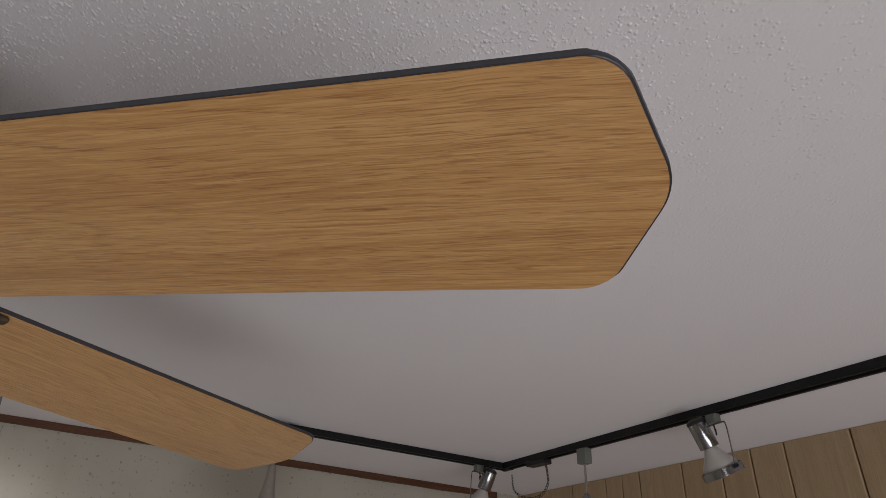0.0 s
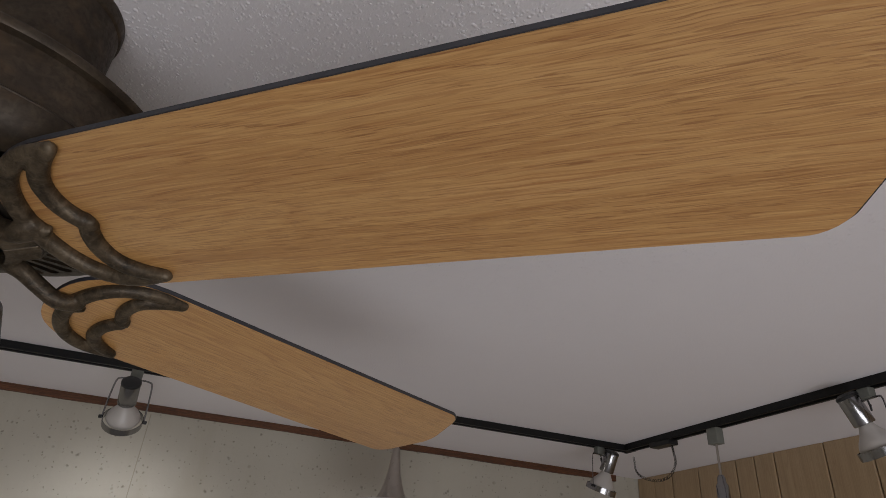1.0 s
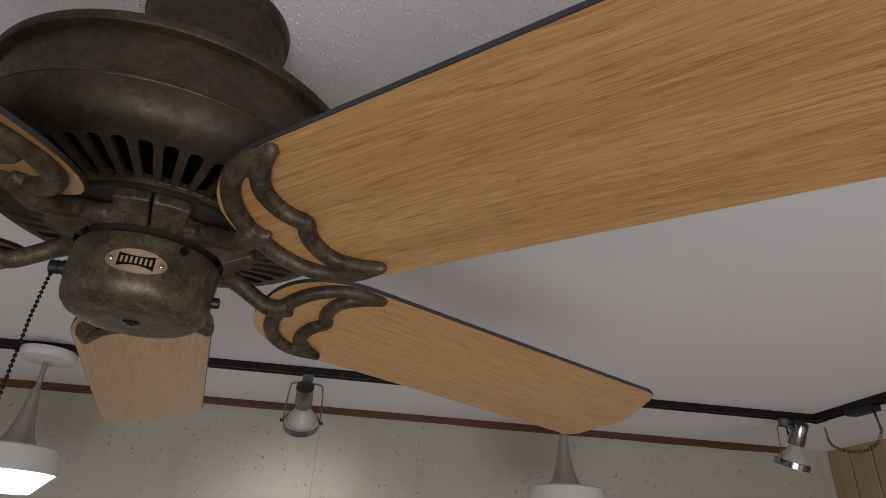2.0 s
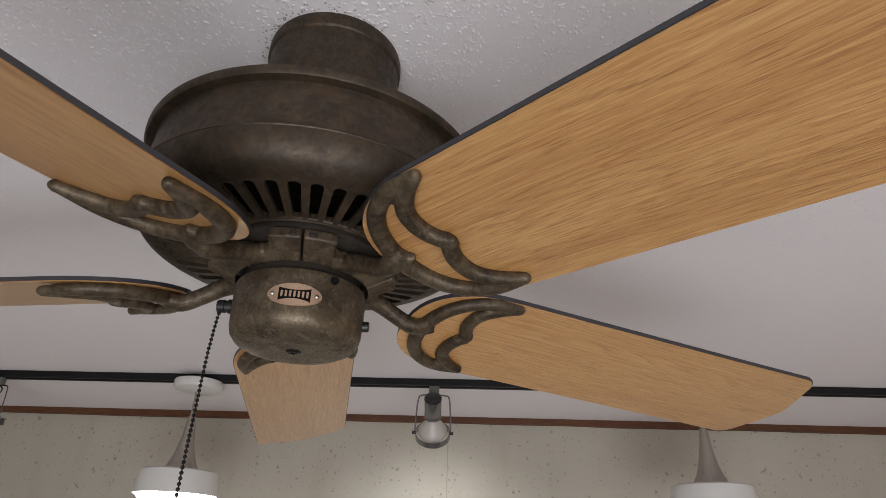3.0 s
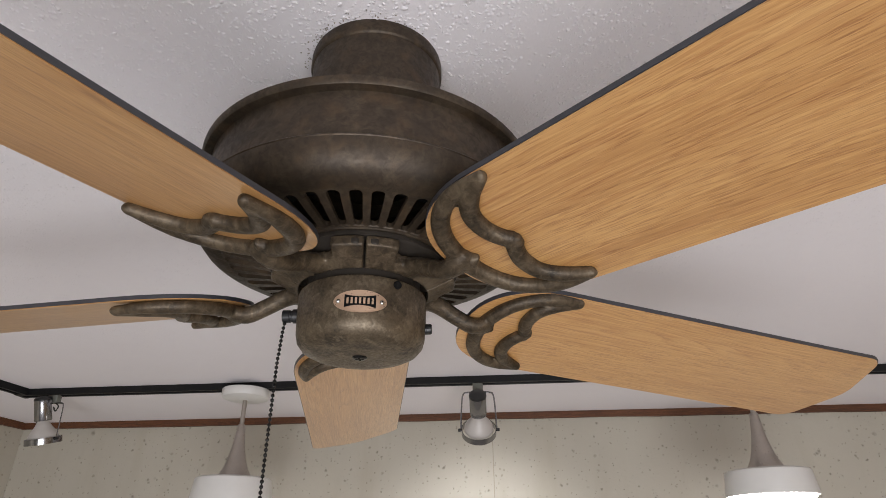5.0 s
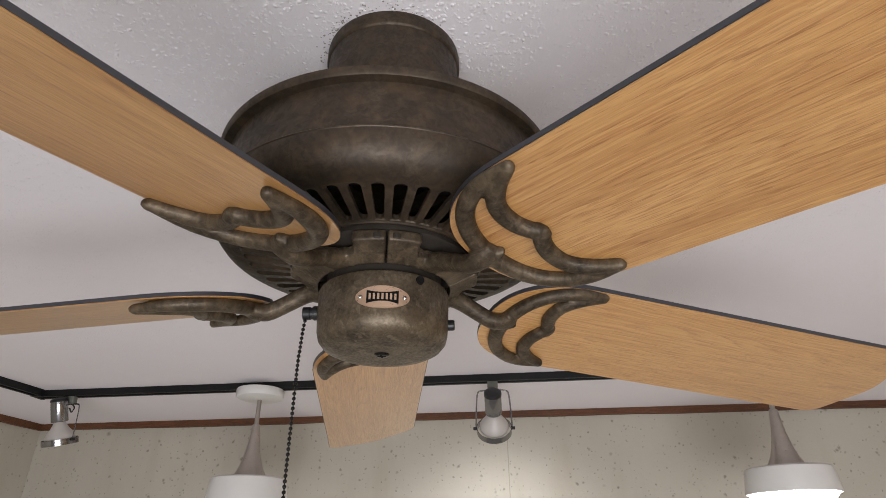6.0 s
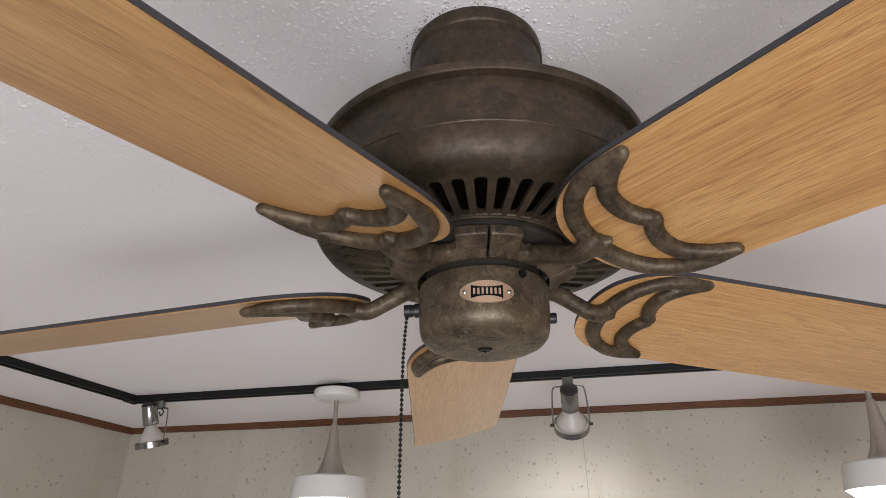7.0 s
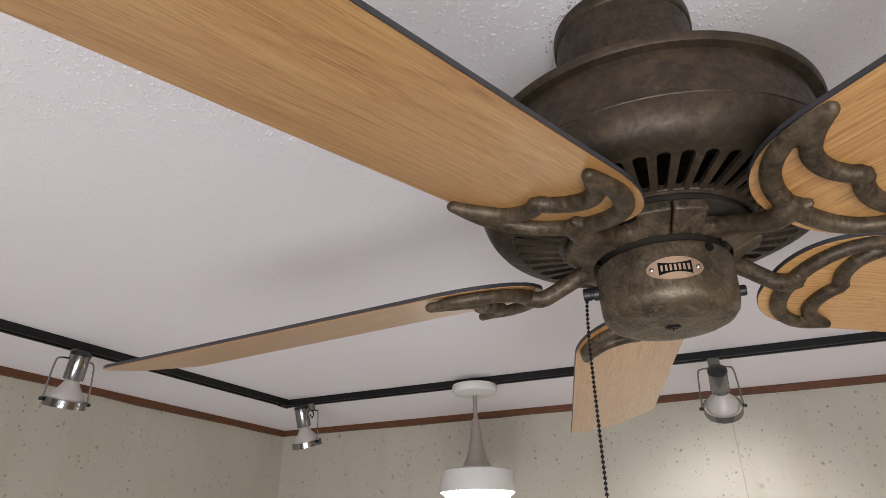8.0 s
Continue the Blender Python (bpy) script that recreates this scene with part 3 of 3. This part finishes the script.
for s in (-1, 1):
    part("rivet", lathe([(0.0, 0.0022), (0.0012, 0.0019), (0.0021, 0.0009), (0.0023, -0.001)], 14, on_drum(BADGE_A + s * 0.0172 / 0.0553, BADGE_Z)), SILVER, badge, "small silver rivet")
# Black disc on the wall; the hole's dark is painted, not cut.
part("side_screw", lathe([(0.0, 0.0001), (0.0014, 0.0004), (0.0032, 0.0009), (0.0036, -0.001)], 18, on_drum(radians(-50.5), -0.2635, 0.0012)), INSIDE, switch, "black disc standing for the shade in a side hole")
bm = lathe([(0.0, -0.3119), (0.0040, -0.3120), (0.0058, -0.3116), (0.0066, -0.3108), (0.0066, -0.3095)], 24)
part("bottom_screw", bm, STEEL, switch, "black cross-head screw")
bm = boxed(-0.0036, 0.0036, -0.0007, 0.0007, -0.3122, -0.3112)
box(bm, -0.0007, 0.0007, -0.0036, 0.0036, -0.3123, -0.3112)
part("screw_slot", bm, INSIDE, switch, "", False)
part("chain_nozzle", lathe([(0.0062, 0.0), (0.0062, 0.007), (0.0050, 0.0075), (0.0050, 0.0095), (0.0056, 0.0100), (0.0056, 0.0160), (0.0035, 0.0165), (0.0, 0.0162)], 20, pose(-0.0520, -0.0065, -0.2745) @ pose(0, 0, 0, 0, -90, 0)), BLACK, switch, "black pull switch nozzle")
part("reverse_knob", lathe([(0.0046, 0.0), (0.0046, 0.0085), (0.0040, 0.0100), (0.0, 0.0102)], 16, pose(0.0510, 0.004, -0.2850) @ pose(0, 0, 0, 0, 90, 0)), BLACK, switch, "black reverse switch knob")

# pull chain
CH = Vector((-0.0655, -0.0070, -0.2775))
path = spline([CH, CH + Vector((-0.0012, -0.0003, -0.010)), CH + Vector((-0.0022, -0.0006, -0.030)), CH + Vector((-0.0028, -0.0008, -0.06)), CH + Vector((-0.003, -0.0008, -0.26))], 12)
chain = part("pull_chain", wire(path, 0.0005, 5), STEEL, fan, "black ball pull chain")
bm = bmesh.new()
bmesh.ops.create_uvsphere(bm, u_segments=10, v_segments=7, radius=0.0016)
bead = part("bead", bm, STEEL, chain)
gap, at, prev = 0.0039, 0.0, path[0]
bead.matrix_basis = Matrix.Translation(path[0])
for p in path[1:]:
    seg = (p - prev).length
    while at + gap <= seg:
        at += gap
        o = bead.copy()
        scene.collection.objects.link(o)
        o.matrix_basis = Matrix.Translation(prev.lerp(p, at / seg))
    at -= seg
    prev = p

# ---- lighting track ----


def track(a, b):
    a, b = Vector((*a, CEIL)), Vector((*b, CEIL))
    L = (b - a).length
    g = base("lighting_track", pose(*a, 0, 0, math.degrees(math.atan2(b.y - a.y, b.x - a.x))), "black lighting track screwed to the ceiling", "track", "lighting tracks")
    for y in (-0.0175, 0.0075):
        part("rail", boxed(0, L, y, y + 0.010, -0.020, 0, bevel=0.0012), TRACKM, g, "", False)
    part("channel", boxed(0, L, -0.0075, 0.0075, -0.012, -0.001), TRACKM, g, "", False)
    for x in (0, L - 0.012):
        part("end_cap", boxed(x - 0.001, x + 0.013, -0.0185, 0.0185, -0.0215, 0, bevel=0.0015), TRACKM, g, "", False)
    return g


TB = lambda x: 1.262 - 0.050 * x      # line of the track along the back wall
track((-1.308, TB(-1.308)), (1.690, TB(1.690)))
track((-1.290, 1.306), (-1.290 - 0.158 * 2.8, 1.306 - 2.8))
track((1.672, 1.158), (1.672 - 0.06 * 2.8, 1.158 - 2.8))


def track_head(x, y, aim, turn, watts):
    """A chrome spotlight with a reflector bulb in a ring, held by a thin yoke."""
    g = base("track_spotlight", pose(x, y, CEIL - 0.018) @ Matrix.Scale(0.92, 4), "chrome track spotlight with a frosted reflector bulb", "spotlight", "spotlights on the track")
    part("adapter", boxed(-0.016, 0.016, -0.012, 0.012, -0.026, 0, bevel=0.002), ADAPT, g, "grey plastic adapter", False, pose(0, 0, 0, 0, 0, turn))
    d = Vector(aim).normalized()
    side = Vector((0, 0, 1)).cross(d).normalized()
    back = -d
    q = Matrix((side, back.cross(side), back)).transposed().to_4x4()
    pivot = Vector((0, 0, -0.143))
    head = Matrix.Translation(pivot) @ q @ Matrix.Translation((0, 0, 0.134))
    can = part("can", lathe([(0.0, 0.002), (0.018, 0.001), (0.0245, -0.004), (0.0250, -0.008), (0.0250, -0.074), (0.0235, -0.076), (0.0225, -0.070)], 36), CHROME, g, "chrome lamp can", True, head)
    part("cap", lathe([(0.0, 0.0032), (0.0165, 0.0026), (0.0250, -0.0030), (0.0262, -0.0070), (0.0262, -0.0105), (0.0248, -0.0112)], 36), BLACK, g, "black rim round the can's top", True, head)
    part("bulb", lathe([(0.0165, -0.066), (0.0175, -0.080), (0.026, -0.096), (0.037, -0.110), (0.0435, -0.122), (0.0445, -0.130), (0.040, -0.138), (0.024, -0.144), (0.0, -0.146)], 36), FROST, g, "frosted reflector bulb", True, head)
    part("ring", lathe([(0.0515, -0.129), (0.0530, -0.129), (0.0530, -0.148), (0.0515, -0.148)], 40, close=True), CHROME, g, "chrome ring", True, head)
    hang = Matrix((side, Vector((0, 0, 1)).cross(side), Vector((0, 0, 1)))).transposed().to_4x4()
    for s in (-1, 1):
        part("yoke", sweep(bmesh.new(), spline([(s * 0.002, 0, -0.027), (s * 0.036, 0, -0.029), (s * 0.0475, 0, -0.038), (s * 0.0520, 0, -0.080), (s * 0.0545, 0, -0.146)], 5), lambda t: 0.0024, lambda t: 0.0011, Vector((0, 1, 0))), CHROME, g, "thin chrome yoke", True, hang)
        part("knob", lathe([(0, 0.009), (0.004, 0.009), (0.005, 0.007), (0.005, 0)], 12, pose(s * 0.054, 0, -0.143) @ pose(0, 0, 0, 0, 90 * s, 0)), BLACK, g, "black pivot knob", True, hang)
    part("cord", wire(spline([(0.004, 0.004, -0.024), (0.014, 0.008, -0.036), (0.010, 0.004, -0.052), (0.004, 0.0, -0.040)], 5), 0.0022), BLACK, g, "short black cord")
    spot = bpy.data.lights.new("spotlight_beam", "SPOT")
    spot.energy, spot.color, spot.spot_size, spot.spot_blend, spot.shadow_soft_size = watts, (0.98, 0.98, 1.0), radians(110), 1.0, 0.04
    beam = new("spotlight_beam", spot)
    beam.parent, beam.matrix_basis = g, head @ pose(0, 0, -0.16)
    return g


track_head(0.107, TB(0.107), (0.02, 1.20, -1), 0, 11)
track_head(-1.193, TB(-1.193), (0.10, 0.32, -1), 0, 13)
track_head(-1.404, 0.565, (-0.25, 0.10, -1), 80, 12)
track_head(1.621, 0.295, (0.42, -0.16, -1), 85, 6)
track_head(1.565, TB(1.565), (-0.16, 0.40, -1), 0, 8)


def pendant(x, y):
    """A drum pendant with a flared nickel neck and a white lit drum."""
    g = base("pendant_lamp", pose(x, y, CEIL - 0.020), "white drum pendant lamp with a flared nickel neck, lit", "pendant lamp", "drum pendants")
    part("ceiling_plate", lathe([(0.068, 0), (0.0695, -0.003), (0.0695, -0.018), (0.066, -0.024), (0.052, -0.029), (0.0, -0.030)], 48), WHITE, g, "white ceiling plate")
    part("rod", lathe([(0.0065, -0.028), (0.0065, -0.11)], 16), NICKEL, g, "nickel rod")
    part("neck", lathe([(0.0085, -0.100), (0.0105, -0.102), (0.0125, -0.115), (0.0145, -0.135), (0.0185, -0.165), (0.025, -0.195), (0.034, -0.222), (0.047, -0.246), (0.050, -0.250), (0.0, -0.252)], 40), NICKEL, g, "flared brushed nickel neck")
    part("drum", lathe([(0.0, -0.247), (0.098, -0.249), (0.1035, -0.253), (0.1105, -0.308), (0.1095, -0.311), (0.106, -0.309), (0.100, -0.256)], 64), WHITE, g, "white metal drum")
    part("diffuser", lathe([(0.1055, -0.306), (0.1045, -0.312), (0.094, -0.322), (0.073, -0.345), (0.062, -0.356), (0.0, -0.360)], 56), SHINE, g, "lit opal diffuser")
    return g


pendant(-0.584, TB(-0.584))
pendant(0.851, TB(0.851))

# cord pendant and chain on the side track
g = base("cord_pendant", pose(1.649, 0.762, CEIL - 0.018), "small cord pendant with a chrome socket", "pendant lamp")
part("adapter", boxed(-0.014, 0.014, -0.018, 0.018, -0.046, 0, bevel=0.002), ADAPT, g, "grey plastic adapter", False)
part("rod", lathe([(0.0035, -0.045), (0.0035, -0.135)], 12), NICKEL, g, "thin nickel rod")
part("socket", lathe([(0.0, -0.128), (0.007, -0.13), (0.011, -0.138), (0.012, -0.150), (0.017, -0.158), (0.018, -0.215), (0.0, -0.216)], 28), CHROME, g, "chrome socket")
g = base("track_feed", pose(1.663, 0.985, CEIL - 0.018), "black track feed with a looped chain", "track feed")
part("feed_box", boxed(-0.018, 0.018, -0.045, 0.045, -0.016, 0, bevel=0.002), BLACK, g, "black feed box", False)
lk = lathe([(0.0052, 0.0012), (0.0064, 0.0), (0.0052, -0.0012), (0.0040, 0.0)], 14, close=True)
link = part("chain_link", lk, STEEL, g, "dull chain link")
pts = spline([(0, -0.035, -0.012), (0.004, -0.036, -0.040), (0.012, -0.030, -0.070), (0.035, 0.02, -0.095), (0.06, 0.10, -0.100), (0.08, 0.19, -0.08), (0.09, 0.24, -0.05), (0.092, 0.25, -0.004)], 8)
for i, p in enumerate(pts):
    o = link if i == 0 else link.copy()
    if i:
        scene.collection.objects.link(o)
    o.matrix_basis = Matrix.Translation(p) @ pose(0, 0, 0, 90 * (i % 2), 60, 20) @ Matrix.Diagonal((0.82, 0.62, 0.62, 1))

# ---- plaster texture of the ceiling round the fan ----
rng = random.Random(5)
verts, faces = [], []
for _ in range(60000):
    x, y = rng.uniform(-0.75, 0.90), 0.30 - 0.90 * rng.random() ** 0.85
    if math.hypot(x, y) < 0.0705 or noise.noise(Vector((x * 9, y * 9, 0))) < -0.50:
        continue
    if rng.random() < 2.6 * (math.hypot((x - 0.05) / 0.80, (y + 0.16) / 0.46) - 0.62):     # thins out away from the fan
        continue
    r = 0.0008 + 0.0019 * rng.random() ** 1.7
    e, h, a = rng.uniform(0.7, 1.6), r * rng.uniform(0.28, 0.48), rng.uniform(0, 3.14)
    k = len(verts)
    for ring, zz in ((1.0, 0.0004), (0.62, -h * 0.75)):
        for i in range(6):
            t = i * math.pi / 3
            u, v = r * ring * math.cos(t) * e, r * ring * math.sin(t)
            verts.append((x + u * math.cos(a) - v * math.sin(a), y + u * math.sin(a) + v * math.cos(a), CEIL + zz))
    verts.append((x, y, CEIL - h))
    for i in range(6):
        j = (i + 1) % 6
        faces += [(k + i, k + j, k + 6 + j, k + 6 + i), (k + 6 + i, k + 6 + j, k + 12)]
me = bpy.data.meshes.new("plaster_stipple")
me.from_pydata(verts, [], faces)
me.polygons.foreach_set("use_smooth", [True] * len(faces))
me.materials.append(CEILM)
tagged(new("plaster_stipple", me), "raised plaster stipple on the ceiling", "", "", "stuff")

# dirty plaster round the canopy
verts, faces = [], []
for _ in range(100):
    a, d = rng.gauss(math.radians(225), 0.75), 0.0706 + abs(rng.gauss(0, 0.0045))
    x, y, r = d * math.cos(a), d * math.sin(a), rng.uniform(0.0003, 0.0012)
    k = len(verts)
    for i in range(7):
        t, q = i * 2 * math.pi / 7, r * rng.uniform(0.5, 1.4)
        verts.append((x + q * math.cos(t), y + q * math.sin(t), CEIL - 0.0009))
    verts.append((x, y, CEIL - 0.0015))
    faces += [(k + i, k + (i + 1) % 7, k + 7) for i in range(7)]
me = bpy.data.meshes.new("plaster_dirt")
me.from_pydata(verts, [], faces)
me.materials.append(DIRT)
tagged(new("plaster_dirt", me), "dark chipped specks in the plaster round the canopy", "", "", "stuff")

# ---- wall panels, last ----
rng = random.Random(3)
y = YR
while y > YF:
    w = rng.choice((0.085, 0.11, 0.15, 0.19))
    y1 = max(YF, y - w)
    bm = prism([(0.012, y1 + 0.002), (0.012, y - 0.002), (0.0025, y - 0.002), (0, y - 0.005), (0, y1 + 0.005), (0.0025, y1 + 0.002)], 0, CEIL - 0.001)
    for v in bm.verts:
        v.co.x += RIGHT(v.co.y)
    # the grain runs up the board: local x is the height
    m = Matrix(((0, 0, 1, 0), (0, 1, 0, 0), (-1, 0, 0, 0), (0, 0, 0, 1)))
    bm.transform(m)
    part("panel_board", bm, PLANK, wall_right, "", False, m.inverted())
    y = y1
